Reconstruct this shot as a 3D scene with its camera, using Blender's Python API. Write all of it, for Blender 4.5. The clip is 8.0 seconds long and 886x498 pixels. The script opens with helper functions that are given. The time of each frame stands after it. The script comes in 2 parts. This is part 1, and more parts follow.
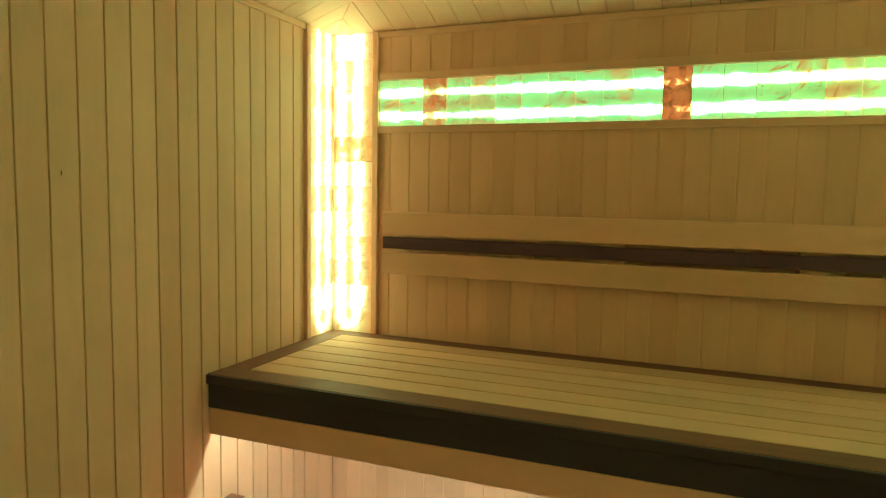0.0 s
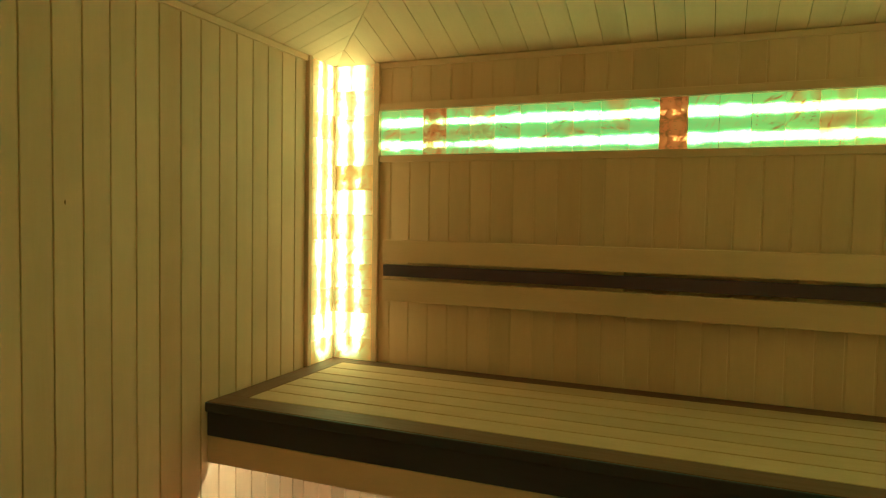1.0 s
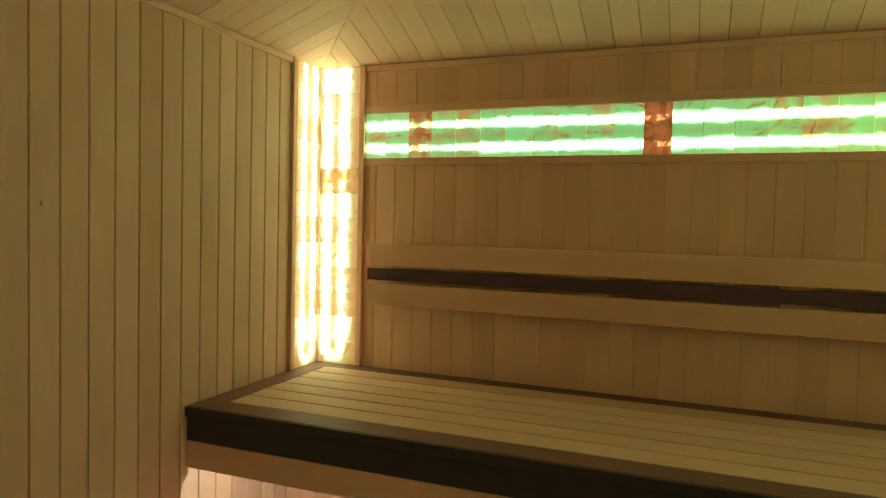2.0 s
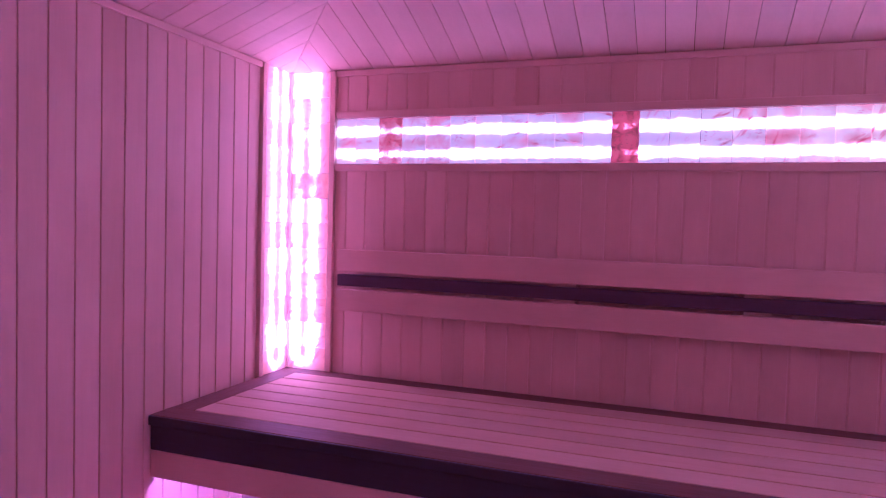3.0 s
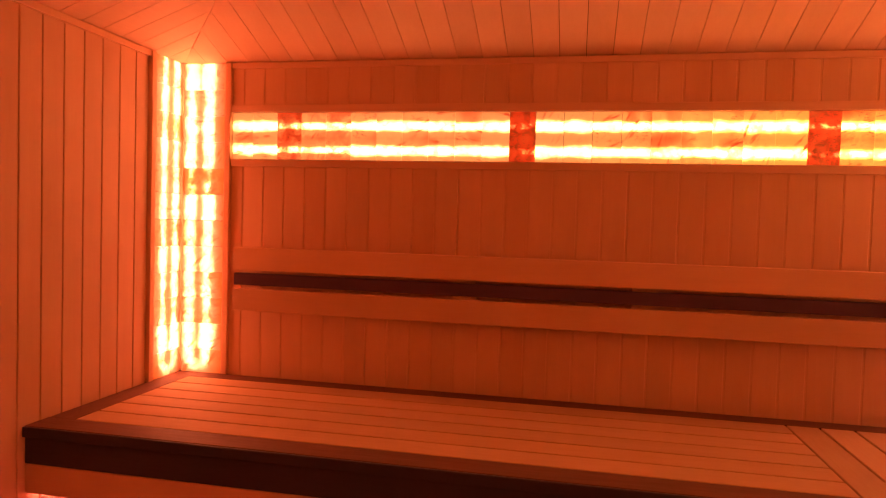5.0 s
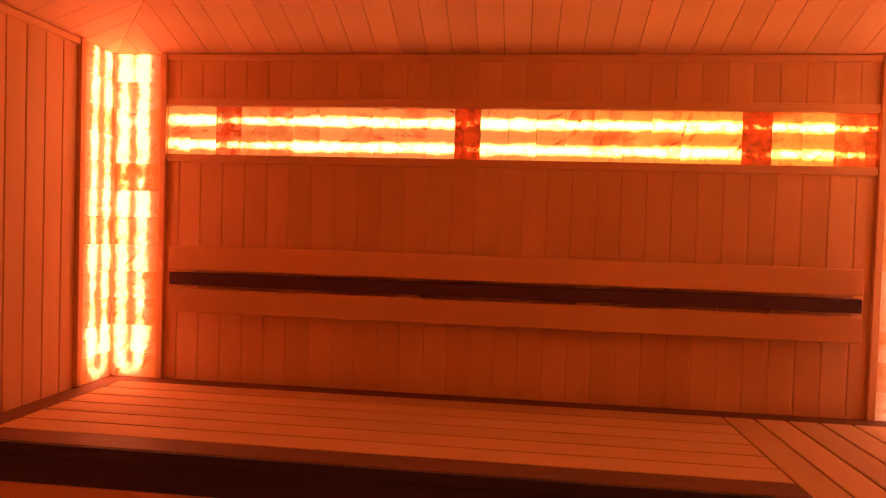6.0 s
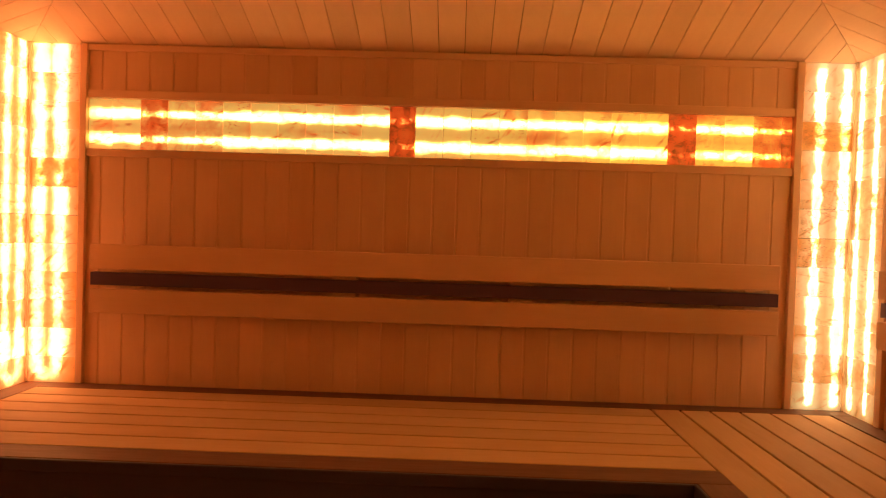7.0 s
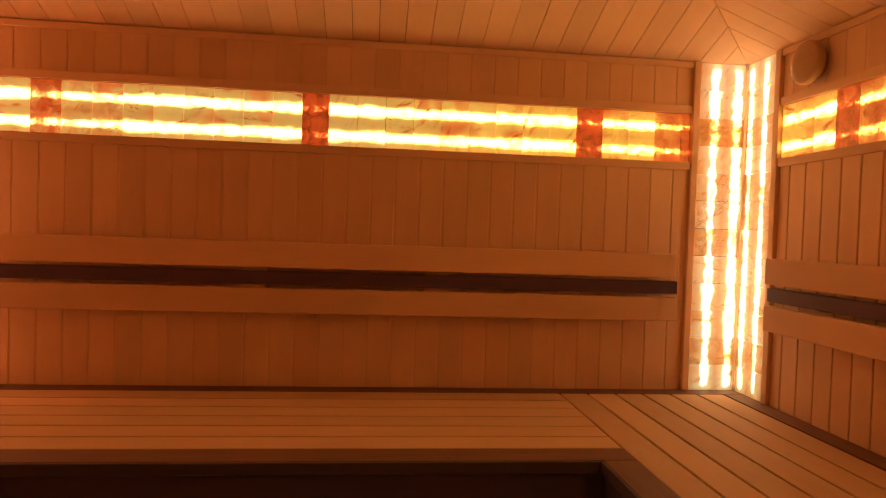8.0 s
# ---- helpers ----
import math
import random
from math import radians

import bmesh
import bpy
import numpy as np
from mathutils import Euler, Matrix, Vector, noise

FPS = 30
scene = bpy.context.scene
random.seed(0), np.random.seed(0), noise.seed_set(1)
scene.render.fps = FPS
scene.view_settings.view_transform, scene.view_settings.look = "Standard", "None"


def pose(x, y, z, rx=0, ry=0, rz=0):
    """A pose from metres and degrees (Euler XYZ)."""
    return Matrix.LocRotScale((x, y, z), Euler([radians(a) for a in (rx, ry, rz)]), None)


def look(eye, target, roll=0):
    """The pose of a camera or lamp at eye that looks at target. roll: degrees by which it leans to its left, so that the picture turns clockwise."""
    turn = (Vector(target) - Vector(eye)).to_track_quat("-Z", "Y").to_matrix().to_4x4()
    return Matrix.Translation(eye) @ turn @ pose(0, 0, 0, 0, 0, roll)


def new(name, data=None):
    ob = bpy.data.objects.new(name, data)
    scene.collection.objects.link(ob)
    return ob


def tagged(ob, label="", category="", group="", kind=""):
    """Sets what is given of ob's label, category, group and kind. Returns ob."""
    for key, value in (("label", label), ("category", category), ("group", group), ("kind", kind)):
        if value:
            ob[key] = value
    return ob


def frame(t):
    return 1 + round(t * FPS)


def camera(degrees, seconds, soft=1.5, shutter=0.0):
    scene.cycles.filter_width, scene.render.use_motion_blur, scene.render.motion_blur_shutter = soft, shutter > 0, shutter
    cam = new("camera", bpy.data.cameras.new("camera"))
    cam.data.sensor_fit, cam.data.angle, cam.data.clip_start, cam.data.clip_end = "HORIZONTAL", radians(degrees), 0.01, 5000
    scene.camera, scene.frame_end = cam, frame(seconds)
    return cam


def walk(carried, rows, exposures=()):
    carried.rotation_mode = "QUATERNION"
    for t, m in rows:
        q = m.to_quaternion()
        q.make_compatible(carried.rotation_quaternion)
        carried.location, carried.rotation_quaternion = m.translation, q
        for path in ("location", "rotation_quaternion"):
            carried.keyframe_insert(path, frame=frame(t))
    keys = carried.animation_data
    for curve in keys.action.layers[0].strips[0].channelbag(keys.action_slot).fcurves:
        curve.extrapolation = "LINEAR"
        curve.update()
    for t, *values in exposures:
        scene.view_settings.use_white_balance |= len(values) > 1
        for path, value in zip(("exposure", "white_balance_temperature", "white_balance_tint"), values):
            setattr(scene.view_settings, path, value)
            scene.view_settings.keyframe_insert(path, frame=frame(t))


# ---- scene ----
cam = camera(67.6, 8.0, soft=1.25)
PATH = [
    (0, (1.471, -2.439, 1.497), (0.737, -0.587, 1.325), 1.0),
    (0.5, (1.49, -2.436, 1.502), (0.748, -0.583, 1.384), 1.1),
    (1, (1.491, -2.447, 1.503), (0.743, -0.595, 1.411), 1.0),
    (1.5, (1.492, -2.446, 1.499), (0.744, -0.594, 1.415), 1.2),
    (1.7, (1.495, -2.438, 1.499), (0.759, -0.58, 1.417), 1.3),
    (2.8, (1.54, -2.422, 1.529), (0.855, -0.544, 1.448), 1.5),
    (3, (1.548, -2.414, 1.531), (0.88, -0.531, 1.451), 1.6),
    (3.5, (1.554, -2.411, 1.532), (0.943, -0.509, 1.457), 1.6),
    (4, (1.547, -2.42, 1.529), (1.013, -0.494, 1.455), 1.6),
    (4.5, (1.562, -2.411, 1.532), (1.093, -0.469, 1.452), 1.7),
    (4.7, (1.566, -2.413, 1.531), (1.125, -0.464, 1.451), 1.7),
    (5.8, (1.549, -2.393, 1.502), (1.291, -0.41, 1.443), 1.8),
    (6, (1.556, -2.39, 1.497), (1.329, -0.404, 1.443), 1.8),
    (6.5, (1.566, -2.381, 1.497), (1.426, -0.387, 1.444), 1.8),
    (7, (1.569, -2.383, 1.491), (1.526, -0.384, 1.442), 1.8),
    (7.5, (1.571, -2.384, 1.483), (1.643, -0.386, 1.437), 1.9),
    (8, (1.57, -2.384, 1.466), (1.784, -0.396, 1.415), 1.9),
]
# seconds, stops, kelvin, tint: camera drift; the white balance also stands in for the bands' changing LED colour
EXPOSURES = [
    (0.0, 0.48, 2270, -91),
    (0.4, 0.31, 2270, -96),
    (0.9, 0.05, 2280, -100),
    (1.7, -0.05, 2280, -100),
    (2.8, -0.08, 2850, 50),
    (3.2, 0.14, 3450, 70),
    (4.1, 0.25, 3700, 78),
    (4.3, 0.32, 4300, 79),
    (4.5, 0.32, 5900, 76),
    (4.7, 0.16, 7200, 82),
    (6.0, -0.24, 9200, 92),
    (6.15, -0.12, 7900, 46),
    (6.35, 0.08, 6400, -4),
    (6.8, -0.01, 6150, -9),
    (7.2, -0.15, 6050, -10),
    (8.0, -0.28, 5800, -11),
]
walk(cam, [(t, look(e, g, r)) for t, e, g, r in PATH], EXPOSURES)

# ---- world: a closed cabin, no daylight ----
world = bpy.data.worlds.new("dark_outside")
world.use_nodes = True
world.node_tree.nodes["Background"].inputs["Color"].default_value = (0.002, 0.002, 0.002, 1)
world.node_tree.nodes["Background"].inputs["Strength"].default_value = 0.0
scene.world = world

# light levels of the lamps that the cabin has
CORNER_LIGHT = 0.82     # back-lit salt in the two corners
BAND_LIGHT = 1.0        # back-lit salt bands along the walls
CORE_GAIN = 15.0        # how much brighter the salt is right over the LED lines
LED_LIGHT = 90.0        # white strip under the bench

# ---- plan, metres ----
W = 2.963               # west wall x = 0, east wall x = W
D = 2.95                # north wall y = 0, south wall y = -D
EAVE = 2.135            # height of the walls
SLOPE = 0.38            # the ceiling rises from every wall
HIP = 0.92              # width of the sloping part
BENCH = 0.90            # top of the upper bench
BAND_LO, BAND_HI = 1.758, 1.940
PITCH = 0.0862          # wall boards, north
PITCH_S = 0.0845        # wall boards, west and east
CORNER = 0.190          # width of one half of a corner panel


# ---- materials ----
class Nodes:
    """A small helper to write node trees in short lines."""

    def __init__(self, name):
        self.mat = bpy.data.materials.new(name)
        self.mat.use_nodes = True
        self.tree = self.mat.node_tree
        self.bsdf = self.tree.nodes["Principled BSDF"]

    def add(self, kind):
        return self.tree.nodes.new(kind)

    def put(self, value, socket):
        if isinstance(value, (int, float)):
            socket.default_value = value
        elif isinstance(value, tuple):
            socket.default_value = value
        else:
            self.tree.links.new(value, socket)

    def math(self, op, a, b=0.0, c=0.0, clamp=False):
        node = self.add("ShaderNodeMath")
        node.operation, node.use_clamp = op, clamp
        for value, socket in zip((a, b, c), node.inputs):
            self.put(value, socket)
        return node.outputs[0]

    def mix(self, fac, a, b, blend="MIX"):
        node = self.add("ShaderNodeMix")
        node.data_type, node.blend_type = "RGBA", blend
        self.put(fac, node.inputs[0])
        self.put(a, node.inputs[6])
        self.put(b, node.inputs[7])
        return node.outputs[2]

    def ramp(self, fac, lo, hi, a=0.0, b=1.0):
        node = self.add("ShaderNodeMapRange")
        node.clamp = True
        for value, socket in zip((fac, lo, hi, a, b), node.inputs):
            self.put(value, socket)
        return node.outputs[0]

    def noise(self, vec, scale, detail=3.0, rough=0.5, distort=0.0):
        node = self.add("ShaderNodeTexNoise")
        self.put(vec, node.inputs["Vector"])
        node.inputs["Scale"].default_value = scale
        node.inputs["Detail"].default_value = detail
        node.inputs["Roughness"].default_value = rough
        node.inputs["Distortion"].default_value = distort
        return node.outputs["Fac"]

    def stretch(self, vec, scale):
        node = self.add("ShaderNodeVectorMath")
        node.operation = "MULTIPLY"
        self.put(vec, node.inputs[0])
        node.inputs[1].default_value = scale
        return node.outputs[0]

    def shift(self, vec, amount, by):
        node = self.add("ShaderNodeVectorMath")
        node.operation = "MULTIPLY_ADD"
        comb = self.add("ShaderNodeCombineXYZ")
        for socket in comb.inputs:
            self.put(amount, socket)
        self.put(comb.outputs[0], node.inputs[0])
        node.inputs[1].default_value = by
        self.put(vec, node.inputs[2])
        return node.outputs[0]

    def bump(self, height, strength, distance):
        node = self.add("ShaderNodeBump")
        node.inputs["Strength"].default_value = strength
        node.inputs["Distance"].default_value = distance
        self.put(height, node.inputs["Height"])
        self.tree.links.new(node.outputs[0], self.bsdf.inputs["Normal"])


def wood(name, pale, deep, axis, vary=0.065, rough=0.62, island=False):
    """Planed sauna wood with the grain along one axis; each board differs a little."""
    n = Nodes(name)
    vec = n.add("ShaderNodeTexCoord").outputs["Object"]
    if island:
        rand = n.add("ShaderNodeNewGeometry").outputs["Random Per Island"]
    else:
        rand = n.add("ShaderNodeObjectInfo").outputs["Random"]
    vec = n.shift(vec, rand, (7.3, 13.1, 19.7))
    along = [1.0, 1.0, 1.0]
    along[axis] = 0.06
    grain = n.noise(n.stretch(vec, tuple(along)), 170.0, 4.0, 0.6)
    broad = [1.0, 1.0, 1.0]
    broad[axis] = 0.16
    flame = n.noise(n.stretch(vec, tuple(broad)), 16.0, 3.0, 0.55, 0.8)
    blot = n.noise(vec, 2.3, 2.0)
    tone = n.math("ADD", n.math("MULTIPLY", grain, 0.35), n.math("MULTIPLY", flame, 0.65))
    tone = n.ramp(tone, 0.22, 0.8)
    col = n.mix(tone, (*pale, 1), (*deep, 1))
    # board to board: a few are clearly darker and redder
    dark = n.ramp(rand, 0.0, 1.0, 1.0 + vary * 0.5, 1.0 - vary)
    odd = n.ramp(n.math("FRACT", n.math("MULTIPLY", rand, 7.13)), 0.82, 0.9, 0.0, 1.0)
    level = n.math("MULTIPLY", dark, n.ramp(blot, 0.3, 0.75, 1.04, 0.92))
    comb = n.add("ShaderNodeCombineColor")
    n.put(n.math("MULTIPLY", level, n.ramp(odd, 0, 1, 1.0, 0.97)), comb.inputs[0])
    n.put(n.math("MULTIPLY", level, n.ramp(odd, 0, 1, 1.0, 0.93)), comb.inputs[1])
    n.put(n.math("MULTIPLY", level, n.ramp(odd, 0, 1, 1.0, 0.89)), comb.inputs[2])
    col = n.mix(1.0, col, comb.outputs[0], "MULTIPLY")
    n.put(col, n.bsdf.inputs["Base Color"])
    n.put(n.ramp(grain, 0.3, 0.7, rough - 0.06, rough + 0.08), n.bsdf.inputs["Roughness"])
    n.bsdf.inputs["Specular IOR Level"].default_value = 0.35
    n.bump(grain, 0.12, 0.0012)
    return n.mat


def salt(name, glow_colour, edge_colour, core_colour, power, half, base, across, low_end, seed, wobble, halo_gain, halo_fall, high_end=9.0, looped=False):
    """Rock salt tiles, lit from behind by a loop of LED strip: two lines `half` from the middle `base`
    of the panel, which end at low_end, or turn back there in a bow (looped), and fade out at high_end. across: the axis
    over which the two lines stand apart.
    The object's own colour says how clear a tile is (red) how far the light spreads in it (green, halved)
    and how far its glow takes on the strip's later amber light (blue)."""
    n = Nodes(name)
    coord = n.add("ShaderNodeTexCoord").outputs["Object"]
    info = n.add("ShaderNodeObjectInfo")
    rand = info.outputs["Random"]
    sep_c = n.add("ShaderNodeSeparateColor")
    n.put(info.outputs["Color"], sep_c.inputs[0])
    clear = sep_c.outputs[0]
    spread = n.math("MULTIPLY", sep_c.outputs[1], 2.0)
    own = n.shift(coord, rand, (11.0 + seed, 5.0, 17.0))
    other = n.shift(coord, rand, (3.0, 23.0 + seed, 9.0))
    sep = n.add("ShaderNodeSeparateXYZ")
    n.put(coord, sep.inputs[0])
    u, v = (sep.outputs[0], sep.outputs[2]) if across == 0 else (sep.outputs[2], sep.outputs[0])
    # the place of the strip, bent a little by the uneven salt
    wob = n.math("SUBTRACT", n.noise(own, 30.0, 3.0, 0.6), 0.5)
    wob2 = n.math("SUBTRACT", n.noise(own, 11.0, 2.0, 0.5), 0.5)
    du = n.math("SUBTRACT", u, base)
    oz = n.math("MAXIMUM", n.math("SUBTRACT", low_end, v), 0.0)
    bent = n.math("MULTIPLY", wob, wobble)
    if looped:
        bow = n.math("SQRT", n.math("ADD", n.math("MULTIPLY", du, du), n.math("MULTIPLY", oz, oz)))
        dist = n.math("ABSOLUTE", n.math("ADD", n.math("SUBTRACT", bow, half), bent))
    else:
        qx = n.math("ADD", n.math("SUBTRACT", n.math("ABSOLUTE", du), half), bent)
        dist = n.math("SQRT", n.math("ADD", n.math("MULTIPLY", qx, qx), n.math("MULTIPLY", oz, oz)))
    width = n.math("ADD", 0.0142, n.math("MULTIPLY", wob2, wobble * 1.7))
    width = n.math("MULTIPLY", width, spread)
    rel = n.math("DIVIDE", dist, n.math("MAXIMUM", width, 0.003))
    core = n.math("EXPONENT", n.math("MULTIPLY", n.math("POWER", rel, 3.6), -1.0))
    # cloudy patches hold the light back in places
    patch = n.ramp(n.noise(other, 26.0, 3.0, 0.62), n.ramp(clear, 0.3, 0.9, 0.47, 0.36), 0.56, 0.02, 1.0)
    patch = n.math("ADD", n.math("MULTIPLY", patch, n.ramp(clear, 0.4, 1.05, 1.0, 0.5)), n.ramp(clear, 0.4, 1.05, 0.0, 0.5))
    patch = n.math("MULTIPLY", patch, n.ramp(v, low_end - 0.03, low_end + 0.03, 0.4, 1.0))
    patch = n.math("MULTIPLY", patch, n.ramp(v, high_end, high_end - 0.03, 0.02, 1.0))
    core = n.math("MULTIPLY", core, n.math("MULTIPLY", patch, n.ramp(clear, 0.2, 0.9, 0.50, 1.0)))
    halo = n.math("EXPONENT", n.math("MULTIPLY", dist, -halo_fall))
    cloud = n.noise(own, 9.0, 3.0, 0.55, 0.5)
    vein = n.noise(n.stretch(other, (0.7, 1.0, 2.2)), 9.0, 3.0, 0.55, 0.5)
    crack = n.ramp(n.math("ABSOLUTE", n.math("SUBTRACT", vein, 0.5)), 0.0, 0.014, 0.45, 1.0)
    crackmask = n.ramp(n.noise(own, 7.0, 1.0), 0.58, 0.66)
    crack = n.math("SUBTRACT", 1.0, n.math("MULTIPLY", crackmask, n.math("SUBTRACT", 1.0, crack)))
    # dark mineral specks in clusters
    vor = n.add("ShaderNodeTexVoronoi")
    n.put(n.stretch(own, (0.75, 1.0, 2.0)), vor.inputs["Vector"])
    vor.inputs["Scale"].default_value = 95.0
    speck = n.ramp(vor.outputs["Distance"], 0.20, 0.32, 0.05, 1.0)
    speckmask = n.math("MAXIMUM", n.ramp(n.noise(other, 9.0, 2.0), 0.58, 0.63), n.ramp(clear, 0.45, 0.8, 0.75, 0.0))
    specks = n.math("SUBTRACT", 1.0, n.math("MULTIPLY", speckmask, n.math("SUBTRACT", 1.0, speck)))
    body = n.math("MULTIPLY", n.ramp(cloud, 0.3, 0.7, 0.8, 1.1), n.math("MULTIPLY", specks, crack))
    body = n.math("MULTIPLY", body, n.ramp(clear, 0.25, 0.85, 0.72, 1.0))
    # the murky tiles are mottled
    murk = n.ramp(n.noise(other, 24.0, 4.0, 0.66, 0.7), 0.36, 0.62, n.ramp(clear, 0.3, 0.8, 0.12, 0.68), 1.25)
    murky = n.ramp(clear, 0.4, 1.0, 1.0, 0.15)
    body = n.math("MULTIPLY", body, n.math("ADD", n.math("MULTIPLY", murk, murky), n.math("SUBTRACT", 1.0, murky)))
    stain = n.ramp(n.noise(own, 6.0, 2.0, 0.5, 0.6), 0.50, 0.70, 1.0, 0.5)
    # slanting rusty streaks, at another slant in each tile
    slant = n.add("ShaderNodeVectorRotate")
    slant.rotation_type = "Y_AXIS"
    n.put(other, slant.inputs["Vector"])
    n.put(n.ramp(rand, 0.0, 1.0, -0.35, 1.3), slant.inputs["Angle"])
    streak = n.noise(n.stretch(slant.outputs[0], (1.0, 1.0, 5.5)), 9.0, 4.0, 0.62, 0.35)
    streak = n.ramp(streak, 0.58, 0.72, 1.0, 0.35)
    body = n.math("MULTIPLY", body, n.ramp(streak, 0.35, 1.0, 0.5, 1.0))
    stain = n.math("MULTIPLY", stain, streak)
    fade = n.math("MULTIPLY", n.math("MULTIPLY", n.math("MULTIPLY", halo, body), clear), stain)
    level = n.math("ADD", n.math("MULTIPLY", core, CORE_GAIN), n.math("MULTIPLY", halo, halo_gain))
    level = n.math("MULTIPLY", n.math("ADD", level, 0.12), body)
    # the LED strip's later amber light, put into the glow colour tile by tile
    amber = n.mix(sep_c.outputs[2], (*glow_colour, 1), (1.4, 0.67, 0.085, 1))
    tint = n.mix(n.ramp(fade, 0.16, 0.56), (*edge_colour, 1), amber)
    tint = n.mix(n.ramp(core, 0.5, 0.92), tint, (*core_colour, 1))
    n.put(tint, n.bsdf.inputs["Emission Color"])
    n.put(n.math("MULTIPLY", level, power), n.bsdf.inputs["Emission Strength"])
    basec = n.mix(n.ramp(cloud, 0.35, 0.65), (0.62, 0.32, 0.14, 1), (0.50, 0.17, 0.06, 1))
    n.put(basec, n.bsdf.inputs["Base Color"])
    n.bsdf.inputs["Roughness"].default_value = 0.38
    n.bump(vein, 0.3, 0.002)
    return n.mat


def plain(name, colour, rough=0.6, metal=0.0, speckle=0.1, scale=30.0):
    n = Nodes(name)
    vec = n.add("ShaderNodeTexCoord").outputs["Object"]
    spot = n.noise(vec, scale, 4.0)
    lo = tuple(c * (1 - speckle) for c in colour)
    n.put(n.mix(spot, (*lo, 1), (*colour, 1)), n.bsdf.inputs["Base Color"])
    n.put(n.ramp(spot, 0.3, 0.7, rough - 0.05, rough + 0.05), n.bsdf.inputs["Roughness"])
    n.bsdf.inputs["Metallic"].default_value = metal
    n.bump(spot, 0.1, 0.001)
    return n.mat


def lamp_material(name, colour, power):
    n = Nodes(name)
    n.bsdf.inputs["Base Color"].default_value = (0.85, 0.85, 0.85, 1)
    n.bsdf.inputs["Emission Color"].default_value = (*colour, 1)
    n.bsdf.inputs["Emission Strength"].default_value = power
    return n.mat


PALE, DEEP = (0.81, 0.565, 0.39), (0.74, 0.49, 0.325)
wall_wood = wood("aspen_wall", PALE, DEEP, 2)
ceil_wood_y = wood("aspen_ceiling", PALE, DEEP, 1, island=True)
trim_x = wood("aspen_trim_x", PALE, DEEP, 0, vary=0.08)
trim_y = wood("aspen_trim_y", PALE, DEEP, 1, vary=0.08)
slat_x = wood("abachi_slat_x", (0.63, 0.43, 0.26), (0.55, 0.358, 0.20), 0, vary=0.12, rough=0.68)
slat_y = wood("abachi_slat_y", (0.63, 0.43, 0.26), (0.55, 0.358, 0.20), 1, vary=0.12, rough=0.68)
valve_wood = wood("alder_valve", (0.50, 0.31, 0.185), (0.42, 0.25, 0.14), 1, vary=0.05, rough=0.5)
thermo_x = wood("thermo_x", (0.19, 0.085, 0.055), (0.12, 0.054, 0.036), 0, vary=0.1, rough=0.6)
thermo_y = wood("thermo_y", (0.19, 0.085, 0.055), (0.12, 0.054, 0.036), 1, vary=0.1, rough=0.6)
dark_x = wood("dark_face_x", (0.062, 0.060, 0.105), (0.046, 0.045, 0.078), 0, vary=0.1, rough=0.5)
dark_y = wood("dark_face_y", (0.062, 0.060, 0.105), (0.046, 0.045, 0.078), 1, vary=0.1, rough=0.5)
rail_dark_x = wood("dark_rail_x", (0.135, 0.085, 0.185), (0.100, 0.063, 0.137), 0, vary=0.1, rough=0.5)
GLOW, EDGE, CORE = (1.0, 0.53, 0.118), (1.10, 0.100, 0.016), (1.0, 0.32, 0.13)
CORNER_GLOW, CORNER_EDGE, CORNER_CORE = (1.0, 0.37, 0.13), (0.62, 0.145, 0.022), (1.0, 0.27, 0.080)
salt_corner = salt("salt_corner", CORNER_GLOW, CORNER_EDGE, CORNER_CORE, CORNER_LIGHT, 0.038, 0.076, 0, 0.962, 0.0, 0.019, 3.3, 21.0, looped=True)
salt_corner_m = salt("salt_corner_mirrored", CORNER_GLOW, CORNER_EDGE, CORNER_CORE, CORNER_LIGHT, 0.038, -0.076, 0, 0.962, 1.0, 0.019, 3.3, 21.0, looped=True)
PALE_GLOW, PALE_EDGE = (1.0, 0.70, 0.31), (0.72, 0.25, 0.035)
salt_pale = salt("pale_salt_corner", PALE_GLOW, PALE_EDGE, CORNER_CORE, CORNER_LIGHT, 0.045, 0.077, 0, 0.925, 4.0, 0.017, 1.15, 15.0, 2.118)
salt_pale_m = salt("pale_salt_corner_mirrored", PALE_GLOW, PALE_EDGE, CORNER_CORE, CORNER_LIGHT, 0.045, -0.077, 0, 0.925, 5.0, 0.017, 1.15, 15.0, 2.118)
salt_band = salt("salt_band", GLOW, EDGE, CORE, BAND_LIGHT, 0.0455, 1.8415, 2, 0.016, 3.0, 0.009, 0.84, 10.0)
floor_tile = plain("floor_tile", (0.55, 0.52, 0.48), 0.45)
dark_gap = plain("groove_backing", (0.10, 0.055, 0.03), 0.8)
plaster = plain("outer_board", (0.5, 0.45, 0.4), 0.8)
alu = plain("aluminium_profile", (0.7, 0.7, 0.7), 0.35, 1.0)
led_white = lamp_material("led_diffuser", (1.0, 0.30, 0.19), LED_LIGHT)


# ---- builders ----
def box(bm, lo, hi, bevel=0.0):
    """A box between two corners, its edges rounded by bevel."""
    verts = [bm.verts.new((x, y, z)) for x in (lo[0], hi[0]) for y in (lo[1], hi[1]) for z in (lo[2], hi[2])]
    faces = [(0, 1, 3, 2), (4, 6, 7, 5), (0, 4, 5, 1), (2, 3, 7, 6), (0, 2, 6, 4), (1, 5, 7, 3)]
    made = [bm.faces.new([verts[i] for i in f]) for f in faces]
    if bevel:
        edges = {e for f in made for e in f.edges}
        bmesh.ops.bevel(bm, geom=list(edges), offset=bevel, segments=2, profile=0.6, affect="EDGES")
    return bm


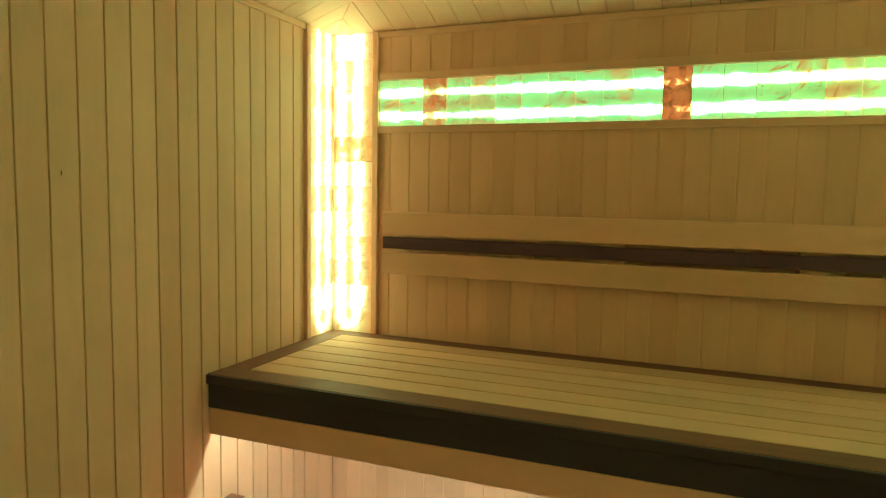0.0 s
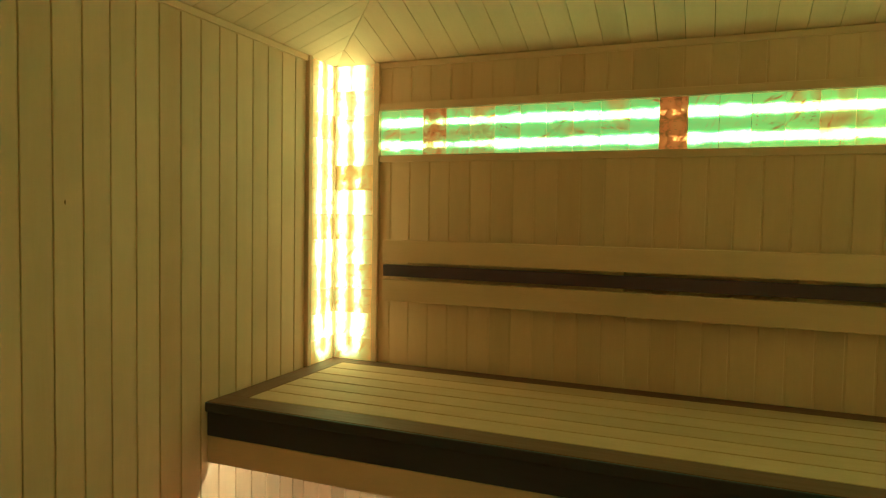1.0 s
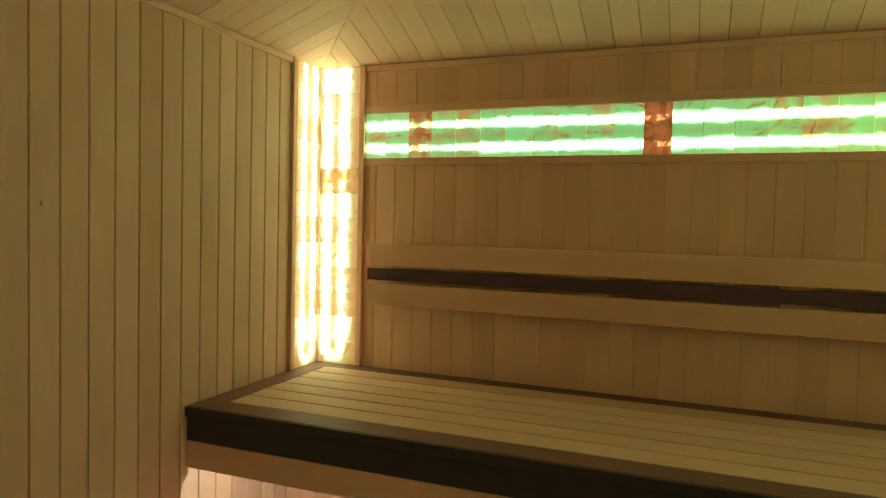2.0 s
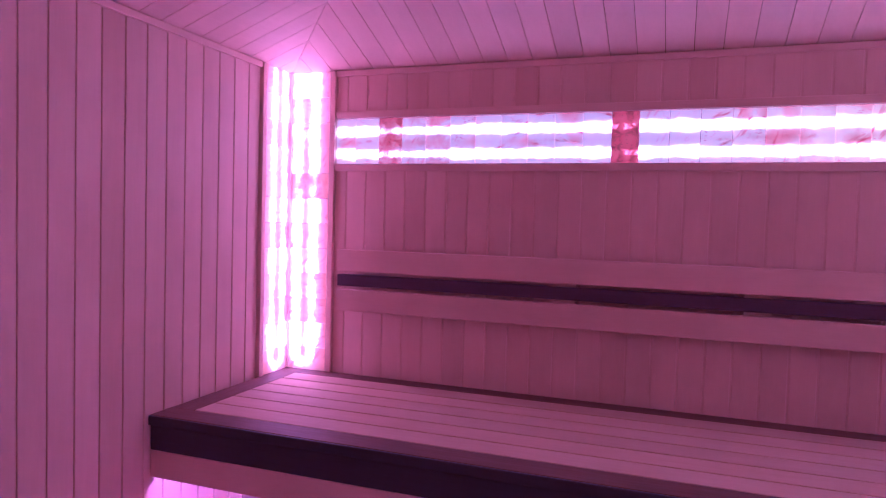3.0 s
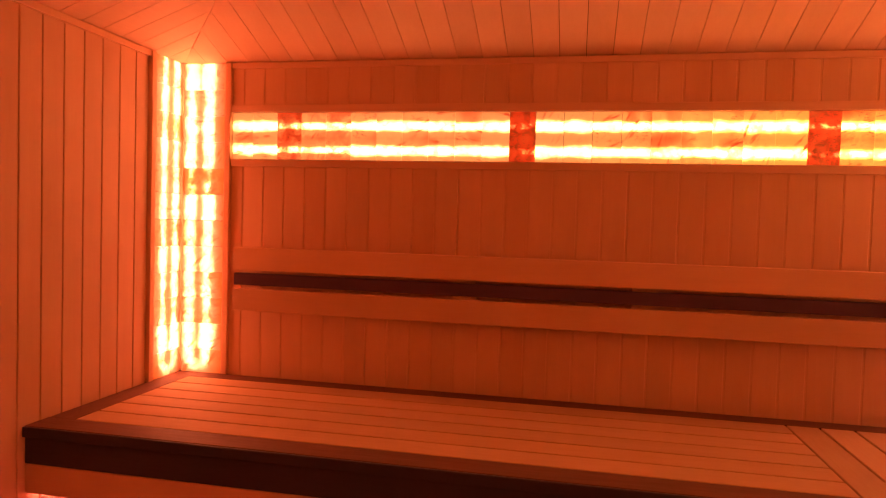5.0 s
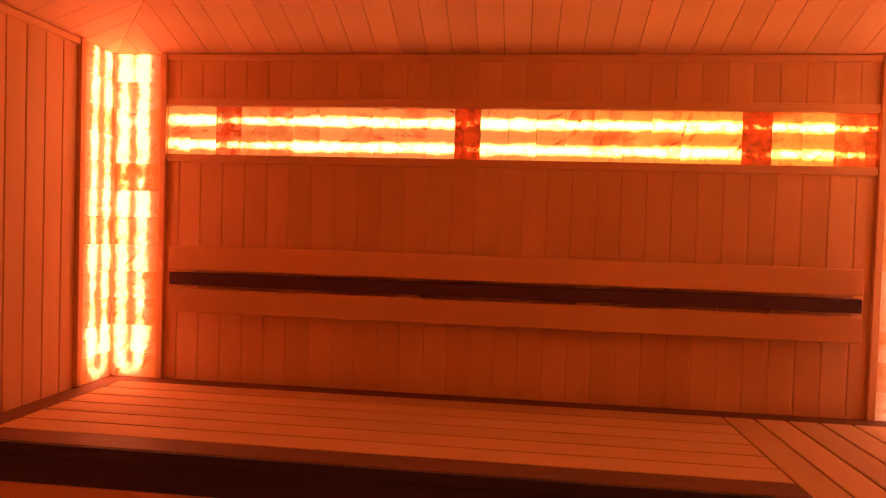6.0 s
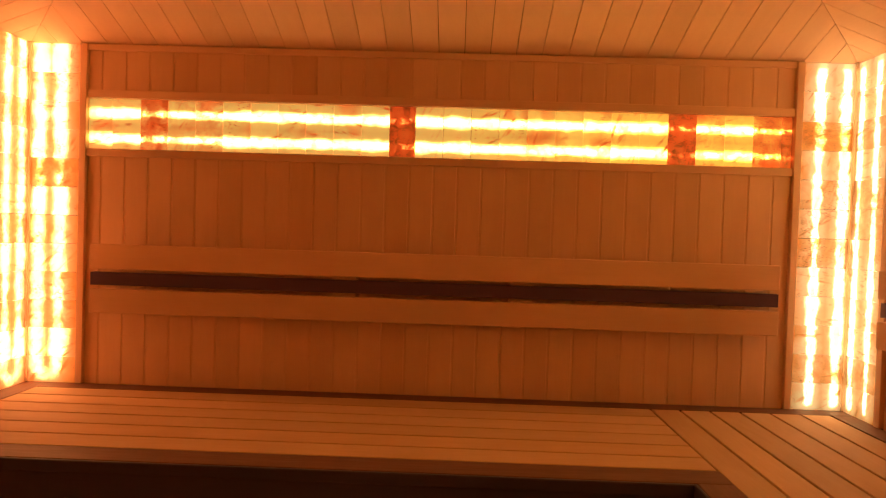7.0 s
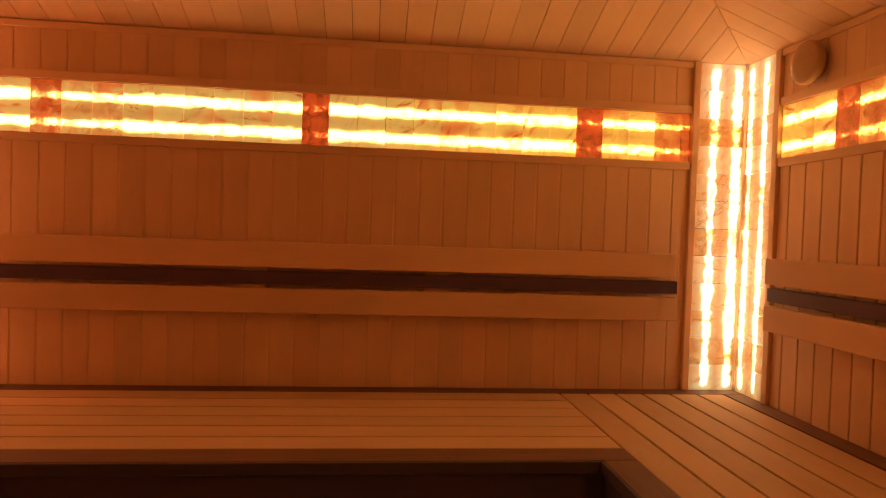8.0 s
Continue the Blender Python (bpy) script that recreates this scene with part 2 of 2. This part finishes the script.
def part(name, bm, material, parent, label=""):
    """Links a bmesh as one mesh object under a thing or a part."""
    mesh = bpy.data.meshes.new(name)
    bm.normal_update()
    bm.to_mesh(mesh)
    bm.free()
    return link(name, mesh, material, parent, label)


def link(name, mesh, material, parent, label="", at=(0, 0, 0), turn=0.0):
    if material and not mesh.materials:
        mesh.materials.append(material)
    ob = new(name, mesh)
    ob.parent = parent
    ob.location = at
    ob.rotation_euler = (0, 0, turn)
    if label:
        tagged(ob, label)
    return ob


def bar(name, lo, hi, material, parent, label="", bevel=0.002):
    """A straight piece between two corners, with its origin at its middle."""
    mid = [(a + b) / 2 for a, b in zip(lo, hi)]
    bm = box(bmesh.new(), [a - m for a, m in zip(lo, mid)], [b - m for b, m in zip(hi, mid)], bevel)
    ob = part(name, bm, material, parent, label)
    ob.location = mid
    return ob


def solid(name, lo, hi, material, label, category, kind="structure"):
    mesh = bpy.data.meshes.new(name)
    bm = box(bmesh.new(), lo, hi)
    bmesh.ops.recalc_face_normals(bm, faces=bm.faces)
    bm.to_mesh(mesh)
    bm.free()
    mesh.materials.append(material)
    return tagged(new(name, mesh), label, category, kind=kind)


def empty(name, label, category, group="", kind="", at=(0, 0, 0)):
    ob = tagged(new(name), label, category, group, kind)
    ob.location = at
    ob.empty_display_size = 0.05
    return ob


def board_mesh(name, width, height, material, lip=0.0036, deep=0.0030):
    """A tongue-and-groove board: face towards -y, its right edge a recessed tongue that makes the groove."""
    pts = [(0.0, 0.014), (0.0, 0.0016), (0.0016, 0.0), (width - lip - 0.0016, 0.0), (width - lip, 0.0016),
           (width - lip, deep), (width, deep), (width, 0.014)]
    bm = bmesh.new()
    low = [bm.verts.new((x, y, 0)) for x, y in pts]
    top = [bm.verts.new((x, y, height)) for x, y in pts]
    bm.faces.new(low[::-1])
    bm.faces.new(top)
    for i in range(len(pts)):
        j = (i + 1) % len(pts)
        bm.faces.new((low[i], low[j], top[j], top[i]))
    bmesh.ops.recalc_face_normals(bm, faces=bm.faces)
    mesh = bpy.data.meshes.new(name)
    bm.to_mesh(mesh)
    bm.free()
    mesh.materials.append(material)
    return mesh


# ---- the shell ----
floor = solid("floor", (-0.15, -D - 0.15, -0.1), (W + 0.15, 0.15, 0.0), floor_tile, "grey tiled cabin floor below the benches", "floor")
BACK = 0.014
wall_north = solid("wall_north", (-0.15, BACK, 0.0), (W + 0.15, 0.15, EAVE + 0.02), dark_gap, "cabin wall clad in upright pale aspen boards", "wall")
wall_west = solid("wall_west", (-0.15, -D, 0.0), (-BACK, BACK, EAVE + 0.02), dark_gap, "side wall clad in upright pale aspen boards", "wall")
wall_east = solid("wall_east", (W + BACK, -D, 0.0), (W + 0.15, BACK, EAVE + 0.02), dark_gap, "side wall clad in upright boards with a salt band", "wall")
wall_south = solid("wall_south", (-0.15, -D - 0.15, 0.0), (W + 0.15, -D, EAVE + 0.02), wall_wood, "plain aspen wall that closes the cabin", "wall")


def ceiling_boards():
    """Sloping boards square to each wall, mitred on the diagonals, and a flat field in the middle."""
    bm = bmesh.new()
    gap, thick = 0.0011, 0.010
    step = 0.0921

    def prism(poly, lift):
        """poly: plan points of a board; lift: height of the underside over a plan point."""
        low = [bm.verts.new((x, y, lift(x, y))) for x, y in poly]
        top = [bm.verts.new((x, y, lift(x, y) + thick)) for x, y in poly]
        bm.faces.new(low)
        bm.faces.new(top[::-1])
        for i in range(len(poly)):
            j = (i + 1) % len(poly)
            bm.faces.new((low[j], low[i], top[i], top[j]))

    def side(length, put, rise):
        """Boards along a wall of that length; put(s, d) is the plan point d metres from it."""
        def reach(s):
            return max(min(s, length - s, HIP), 0.0)
        ends = [0.0, 0.1]
        while ends[-1] + step < length:
            ends.append(ends[-1] + step)
        ends.append(length)
        for a, b in zip(ends, ends[1:]):
            a, b = a + gap, b - gap
            if b - a < 0.004:
                continue
            cuts = [a] + [k for k in (HIP, length / 2, length - HIP) if a < k < b] + [b]
            poly = [put(a, -0.012), put(b, -0.012)] + [put(c, max(reach(c) - gap, 0.002)) for c in reversed(cuts)]
            prism(poly, rise)

    side(W, lambda s, d: (s, -d), lambda x, y: EAVE - SLOPE * y)
    side(W, lambda s, d: (s, -D + d), lambda x, y: EAVE + SLOPE * (y + D))
    side(D, lambda s, d: (d, -s), lambda x, y: EAVE + SLOPE * x)
    side(D, lambda s, d: (W - d, -s), lambda x, y: EAVE + SLOPE * (W - x))
    x = HIP
    while x < W - HIP - 0.01:
        b = min(x + step, W - HIP)
        prism([(x + gap, -HIP), (b - gap, -HIP), (b - gap, -D + HIP), (x + gap, -D + HIP)], lambda x, y: EAVE + SLOPE * HIP)
        x = b
    # closed shell just above the boards
    z0, z1 = EAVE + thick - 0.004, EAVE + SLOPE * HIP + thick - 0.004
    o = 0.02
    ring0 = [bm.verts.new(p) for p in ((-o, o, z0), (W + o, o, z0), (W + o, -D - o, z0), (-o, -D - o, z0))]
    ring1 = [bm.verts.new(p) for p in ((HIP, -HIP, z1), (W - HIP, -HIP, z1), (W - HIP, -D + HIP, z1), (HIP, -D + HIP, z1))]
    for i in range(4):
        j = (i + 1) % 4
        f = bm.faces.new((ring0[i], ring0[j], ring1[j], ring1[i]))
        f.material_index = 1
    bm.faces.new(ring1).material_index = 1
    bmesh.ops.recalc_face_normals(bm, faces=bm.faces)
    mesh = bpy.data.meshes.new("ceiling")
    bm.to_mesh(mesh)
    bm.free()
    mesh.materials.append(ceil_wood_y)
    mesh.materials.append(dark_gap)
    return tagged(new("ceiling", mesh), "hipped aspen board ceiling mitred along the corners", "ceiling", kind="structure")


ceiling = ceiling_boards()


# ---- trims of the walls ----
def lath(lo, hi, wall, along):
    mat = {0: trim_x, 1: trim_y, 2: wall_wood}[along]
    return bar("trim_board", lo, hi, mat, wall, bevel=0.0025)


TOP0, TOP1 = 2.110, 2.133
BL0, BL1 = 1.729, BAND_LO
BH0, BH1 = BAND_HI, 1.969
for x0, x1 in ((CORNER, CORNER + 0.025), (W - CORNER - 0.025, W - CORNER)):
    lath((x0, -0.014, BENCH + 0.001), (x1, 0.012, EAVE - 0.002), wall_north, 2)
NX0, NX1 = CORNER + 0.026, W - CORNER - 0.026
lath((NX0, -0.009, TOP0), (NX1, 0.012, TOP1), wall_north, 0)
lath((NX0, -0.009, BL0), (NX1, 0.012, BL1), wall_north, 0)
lath((NX0, -0.009, BH0), (NX1, 0.012, BH1), wall_north, 0)
lath((-0.012, -CORNER - 0.026, BENCH + 0.001), (0.014, -CORNER, EAVE - 0.002), wall_west, 2)
lath((-0.012, -D + 0.01, TOP0), (0.009, -CORNER - 0.027, TOP1), wall_west, 1)
lath((W - 0.014, -CORNER - 0.036, BENCH + 0.001), (W + 0.012, -CORNER - 0.006, EAVE - 0.002), wall_east, 2)
for z0, z1 in ((TOP0, TOP1), (BL0, BL1), (BH0, BH1)):
    lath((W - 0.009, -D + 0.01, z0), (W + 0.012, -CORNER - 0.037, z1), wall_east, 1)
# slim corner beads between the two halves of each salt panel
lath((0.0, -0.009, BENCH + 0.001), (0.009, 0.0, EAVE), wall_north, 2)
lath((W - 0.010, -0.010, BENCH + 0.001), (W, 0.0, EAVE), wall_east, 2)


# ---- back-lit salt ----
def salt_tile(parent, lo, hi, material, clear, spread, amber=0.0):
    """One slab of rock salt; its mesh keeps the panel's own coordinates, so that the strips behind run on."""
    g = 0.0009
    bm = box(bmesh.new(), (lo[0] + g, lo[1], lo[2] + g), (hi[0] - g, hi[1], hi[2] - g), 0.0012)
    ob = part("salt_tile", bm, material, parent)
    ob.color = (clear, spread / 2, amber, 1)
    return ob


def corner_panel(label, at, turn, mirror, courses, salts):
    """Half of a salt corner: twelve courses from the top, each with its clearness and spread of light.
    The panel's x runs from the corner outwards, mirrored for the other hand."""
    panel = empty("salt_lamp", label, "salt lamp", "back-lit salt panels", at=at)
    panel.rotation_euler = (0, 0, turn)
    z0, z1 = BENCH - 0.010, EAVE - 0.001
    step = (z1 - z0) / len(courses)
    lo, hi = (-CORNER, -0.001) if mirror else (0.001, CORNER)
    part("backing", box(bmesh.new(), (lo, 0.0225, z0), (hi, 0.027, z1)), plaster, panel)
    rng = random.Random(len(label))
    for k, (clear, spread) in enumerate(courses):
        top = z1 - k * step
        proud = rng.uniform(0.0, 0.0016)
        salt_tile(panel, (lo, 0.003 - proud, top - step), (hi, 0.022, top), salts[mirror], clear, spread)
    return panel


H = math.pi / 2
NW_BACK = [(1.1, 1.95), (1.0, 1.34), (1.05, 1.65), (1.0, 1.52), (0.6, 0.98), (1.0, 1.52), (0.8, 1.4), (1.05, 1.95), (0.78, 1.22), (0.72, 1.16), (1.05, 1.83), (0.85, 1.22)]
NW_SIDE = [(0.75, 1.22), (0.95, 1.46), (0.68, 1.22), (0.8, 1.16), (0.85, 1.22), (0.95, 1.4), (0.65, 1.04), (0.95, 1.4), (0.8, 1.22), (0.75, 1.1), (1.0, 1.95), (0.75, 1.34)]
NE_BACK = [(1.0, 0.9), (1.05, 1.1), (0.6, 0.95), (0.85, 1.0), (0.82, 1.15), (0.95, 0.9), (0.7, 0.9), (0.95, 0.95), (1.0, 1.1), (0.85, 1.05), (0.7, 0.85), (0.9, 0.9)]
NE_SIDE = [(0.9, 0.9), (0.85, 0.85), (0.68, 0.75), (0.95, 0.9), (0.62, 0.75), (0.72, 0.7), (1.0, 1.0), (1.0, 1.0), (0.8, 0.85), (0.95, 0.95), (0.68, 0.75), (0.8, 0.75)]
corner_panel("back-lit amber rock salt panel beside the bench corner", (0, 0, 0), 0.0, False, NW_BACK, (salt_corner, salt_corner_m))
corner_panel("back-lit amber rock salt panel on the side wall", (0, 0, 0), H, True, NW_SIDE, (salt_corner, salt_corner_m))
corner_panel("back-lit cream and rust rock salt panel in a corner", (W, 0, 0), 0.0, True, NE_BACK, (salt_pale, salt_pale_m))
corner_panel("back-lit cream rock salt panel beside the wooden air valve", (W, 0, 0), -H, False, NE_SIDE, (salt_pale, salt_pale_m))

# bands: first edges and clearness of the tiles
NORTH = [0.217, 0.304] + [round(0.406 + 0.1006 * k, 4) for k in range(10)] + [round(1.405 + 0.1003 * k, 4) for k in range(14)] + [2.745]
# tile number: clearness, spread; the others are clear
NORTH_ODD = {0: (1.1, 1.25), 1: (1.05, 1.15), 2: (0.56, 0.8), 3: (0.78, 0.75), 4: (0.72, 0.95), 11: (0.28, 0.55), 12: (1.05, 1.2), 13: (1.05, 1.2),
             17: (0.85, 0.95), 19: (0.95, 1.15), 21: (0.27, 0.6), 22: (0.82, 0.85), 24: (0.55, 0.7), 25: (0.42, 0.6)}
EAST_ODD = {0: (0.9, 1.0), 1: (0.9, 0.8), 3: (0.36, 0.5), 4: (0.6, 0.8), 5: (0.8, 0.9), 8: (0.4, 0.6), 15: (0.4, 0.6), 20: (0.35, 0.6)}


def salt_band_panel(label, ends, odd, at, turn, amber):
    panel = empty("salt_wall_lamp", label, "salt lamp", "back-lit salt panels", at=at)
    panel.rotation_euler = (0, 0, turn)
    part("backing", box(bmesh.new(), (ends[0] + 0.001, 0.0225, BAND_LO - 0.006), (ends[-1] - 0.001, 0.027, BAND_HI + 0.006)), plaster, panel)
    rng = random.Random(5)
    for i, (a, b) in enumerate(zip(ends, ends[1:])):
        usual = (rng.choice((1.0, 0.95, 1.05, 0.9)), rng.uniform(0.95, 1.2))
        clear, spread = odd.get(i, usual)
        salt_tile(panel, (a, 0.003 - rng.uniform(0, 0.0012), BAND_LO + 0.0005), (b, 0.022, BAND_HI - 0.0005), salt_band, clear, spread, amber(i))
    return panel


# eastern tiles and the east band hold the strips' later amber light in their colour
salt_band_panel("long back-lit amber rock salt band above the backrest", [e - NORTH[0] for e in NORTH], NORTH_ODD, (NORTH[0], 0, 0), 0.0, lambda i: min(max((i - 12) / 8, 0.0), 1.0))
EAST = [0.0, 0.068] + [0.068 + 0.099 * k for k in range(1, 26)]
salt_band_panel("back-lit amber rock salt band below the air valve", EAST, EAST_ODD, (W, -CORNER - 0.037, 0), -H, lambda i: 1.0)

# ---- the upper benches ----
def bench_back():
    """The bench along the north wall, its end against the west wall."""
    b = empty("sauna_bench", "wall-to-wall sauna bench with pale slats and dark framing", "bench", "L-shaped upper bench")
    top, th = BENCH, 0.028
    x1 = 2.2605
    slat_end = x1 - 0.0045
    bar("wall_strip", (0.0895, -0.074, top - th), (W - 0.002, -0.001, top), thermo_x, b, "reddish brown edge board", 0.002)
    bar("wall_strip", (0.002, -0.679, top - th), (0.088, -0.001, top), thermo_y, b, "reddish brown edge board", 0.002)
    step = 0.1008
    for k in range(6):
        y1 = -0.0755 - k * step
        bar("slat", (0.0905, y1 - step + 0.0064, top - th), (slat_end, y1, top), slat_x, b, bevel=0.003)
    bar("nosing", (0.002, -0.7725, top - 0.030), (x1, -0.6805, top + 0.001), thermo_x, b, "reddish brown front edge board", 0.002)
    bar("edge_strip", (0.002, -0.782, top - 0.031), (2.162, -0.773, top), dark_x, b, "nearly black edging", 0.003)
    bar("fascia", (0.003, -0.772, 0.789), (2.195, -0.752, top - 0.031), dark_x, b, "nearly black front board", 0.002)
    bar("lower_fascia", (0.003, -0.770, 0.700), (2.197, -0.750, 0.788), trim_x, b, "pale front board", 0.003)
    for x in (0.5, 1.1, 1.7):
        bar("bearer", (x, -0.749, 0.80), (x + 0.045, -0.003, top - th - 0.001), trim_y, b)
    return b


def bench_side():
    """The bench along the east wall, running towards the door side."""
    b = empty("sauna_bench", "sauna bench along the side wall with pale lengthwise slats", "bench", "L-shaped upper bench")
    top, th, y1 = BENCH, 0.028, -D + 0.3
    bar("wall_strip", (2.886, y1, top - th), (W - 0.002, -0.0755, top), thermo_y, b, "reddish brown edge board", 0.002)
    step = (2.8845 - 2.262) / 6
    for k in range(6):
        x0 = 2.262 + k * step
        bar("slat", (x0, y1, top - th), (x0 + step - 0.0080, -0.0755, top), slat_y, b, bevel=0.003)
    bar("nosing", (2.1715, y1, top - 0.030), (2.2605, -0.774, top + 0.001), thermo_y, b, "reddish brown front edge board", 0.002)
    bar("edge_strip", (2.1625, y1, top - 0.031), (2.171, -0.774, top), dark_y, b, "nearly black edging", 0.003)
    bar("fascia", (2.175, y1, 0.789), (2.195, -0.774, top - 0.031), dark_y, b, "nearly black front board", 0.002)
    bar("lower_fascia", (2.177, y1, 0.700), (2.197, -0.774, 0.788), trim_y, b, "pale front board", 0.003)
    for y in (-1.2, -2.0, -2.8):
        bar("bearer", (2.199, y, 0.80), (W - 0.003, y + 0.045, top - th - 0.001), trim_x, b)
    return b


bench_back()
bench_side()


def lower_bench():
    b = empty("step_bench", "low step bench with pale slats and brown edges", "bench")
    top, th = 0.455, 0.028
    y0, y1 = -0.665, -1.25
    bar("wall_strip", (0.002, y1 + 0.101, top - th), (0.06, y0, top), thermo_y, b, "reddish brown edge board")
    for k in range(5):
        y = y0 - k * 0.0965
        bar("slat", (0.062, y - 0.093, top - th), (1.95, y, top), slat_x, b, bevel=0.003)
    bar("nosing", (0.002, y1, top - 0.03), (1.95, y1 + 0.1, top + 0.001), thermo_x, b, "reddish brown front edge board", 0.005)
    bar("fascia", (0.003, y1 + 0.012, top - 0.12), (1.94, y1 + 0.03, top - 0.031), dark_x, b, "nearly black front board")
    for x in (0.08, 0.95, 1.85):
        for y in (y0 - 0.06, y1 + 0.05):
            bar("leg", (x, y, 0.0), (x + 0.06, y + 0.045, top - th - 0.001), wall_wood, b)
    return b


lower_bench()


def led_strip():
    s = empty("led_strip", "white LED strip behind the bench front", "light strip")
    bar("profile", (0.02, -0.700, 0.806), (2.15, -0.680, 0.812), alu, s, "bare aluminium profile", 0.001)
    bar("diffuser", (0.02, -0.699, 0.798), (2.15, -0.681, 0.8055), led_white, s, "white glowing cover", 0.002)
    return s


led_strip()


# ---- backrests ----
def backrest(label, length, at, turn, blocks):
    b = empty("backrest", label, "backrest", "bench backrests", at=at)
    b.rotation_euler = (0, 0, turn)
    bar("upper_rail", (0, -0.060, 1.325), (length, -0.036, 1.413), trim_x, b, bevel=0.003)
    bar("lower_rail", (0, -0.060, 1.167), (length, -0.036, 1.253), trim_x, b, bevel=0.003)
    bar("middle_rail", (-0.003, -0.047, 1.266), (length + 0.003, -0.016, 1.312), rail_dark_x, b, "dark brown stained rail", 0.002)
    for x in blocks:
        bar("support_block", (x, -0.035, 1.18), (x + 0.085, -0.0005, 1.40), wall_wood, b)
    return b


backrest("three-rail wooden backrest with a dark middle rail", 2.433, (0.262, 0, 0), 0.0, (0.864, 1.497))
backrest("three-rail backrest on the side wall above the bench", 2.6, (W, -0.262, 0), -H, (0.9, 1.5, 2.1))


# ---- wooden air valve ----
def air_valve():
    v = empty("air_valve", "round turned wooden air valve on the wall", "air vent", at=(W, -0.400, 2.043))

    def lathe(profile, segments=40):
        bm = bmesh.new()
        rings = []
        for r, h in profile:
            rings.append([bm.verts.new((-h, r * math.cos(2 * math.pi * i / segments), r * math.sin(2 * math.pi * i / segments))) for i in range(segments)])
        for a, b in zip(rings, rings[1:]):
            for i in range(segments):
                j = (i + 1) % segments
                bm.faces.new((a[i], a[j], b[j], b[i]))
        bm.faces.new(rings[-1])
        bm.faces.new(rings[0][::-1])
        bmesh.ops.recalc_face_normals(bm, faces=bm.faces)
        for f in bm.faces:
            f.smooth = len(f.verts) == 4
        return bm

    part("base_ring", lathe([(0.050, 0.0), (0.050, 0.008), (0.046, 0.010), (0.012, 0.010)]), valve_wood, v)
    part("stem", lathe([(0.014, 0.009), (0.014, 0.022)], 20), valve_wood, v)
    part("disc", lathe([(0.014, 0.018), (0.056, 0.018), (0.065, 0.021), (0.069, 0.026), (0.069, 0.042), (0.067, 0.047), (0.062, 0.050), (0.045, 0.053), (0.028, 0.0535), (0.012, 0.054)]), valve_wood, v, "turned wooden disc with a rounded rim")
    return v


air_valve()

# ---- wall boards, last ----
def clad(wall, first, pitch, count, z0, z1, put, turn, stop=None, groove=(0.0062, 0.0020)):
    """Rows of upright boards on a wall; put(s) is the place of a board's left edge."""
    mesh = board_mesh("board", pitch - 0.0001, z1 - z0, wall_wood, *groove)
    for k in range(count):
        s = first + k * pitch
        data = mesh
        if stop is not None and s + pitch > stop:
            width = stop - s
            if width < 0.012:
                break
            data = board_mesh("board", width, z1 - z0, wall_wood, *groove)
        x, y = put(s)
        link("board", data, None, wall, at=(x, y, z0), turn=turn)


# the joint stands at the right edge of each board
clad(wall_north, NX0, 0.2715 - NX0, 1, 0.0, BL0, lambda s: (s, 0.0), 0.0)
clad(wall_north, 0.2715, PITCH, 30, 0.0, BL0, lambda s: (s, 0.0), 0.0, stop=NX1)
clad(wall_north, 0.0, NX0 / 3, 3, 0.0, 0.86, lambda s: (s, 0.0), 0.0)
clad(wall_north, NX0, 0.2715 - NX0, 1, BH1, TOP0, lambda s: (s, 0.0), 0.0)
clad(wall_north, 0.2715, PITCH, 30, BH1, TOP0, lambda s: (s, 0.0), 0.0, stop=NX1)
# west wall: seen from inside, boards run from the south end to the corner lath
clad(wall_west, 0.2875 - 0.0728, 0.0728, 1, 0.0, TOP0, lambda s: (0.0, -s - 0.0728), H, groove=(0.0046, 0.0050))
clad(wall_west, 0.2875, PITCH_S, 31, 0.0, TOP0, lambda s: (0.0, -s - PITCH_S), H, groove=(0.0046, 0.0050))
clad(wall_west, -0.004, 0.1075, 2, 0.0, 0.86, lambda s: (0.0, -s - 0.1075), H)
clad(wall_east, CORNER + 0.037, 0.285 - CORNER - 0.037, 1, 0.0, BL0, lambda s: (W, -s), -H, groove=(0.0046, 0.0050))
clad(wall_east, 0.285, 0.0825, 32, 0.0, BL0, lambda s: (W, -s), -H, groove=(0.0046, 0.0050))
clad(wall_east, CORNER + 0.037, 0.285 - CORNER - 0.037, 1, BH1, TOP0, lambda s: (W, -s), -H)
clad(wall_east, 0.285, 0.0825, 32, BH1, TOP0, lambda s: (W, -s), -H)

# a small dark knot in one board of the west wall
bm = bmesh.new()
turns = [k * math.pi / 6 for k in range(12)]
ring = [bm.verts.new((0.0006, 0.0016 * math.cos(a), 0.0065 * math.sin(a))) for a in turns]
bm.faces.new(ring)
base_ring = [bm.verts.new((-0.002, v.co.y * 1.1, v.co.z * 1.1)) for v in ring]
for k in range(12):
    bm.faces.new((ring[k], base_ring[k], base_ring[(k + 1) - 12 * (k == 11)], ring[(k + 1) - 12 * (k == 11)]))
bmesh.ops.recalc_face_normals(bm, faces=bm.faces)
knot = part("knot", bm, thermo_y, wall_west, "small dark knot")
knot.location = (0.0, -1.271, 1.527)
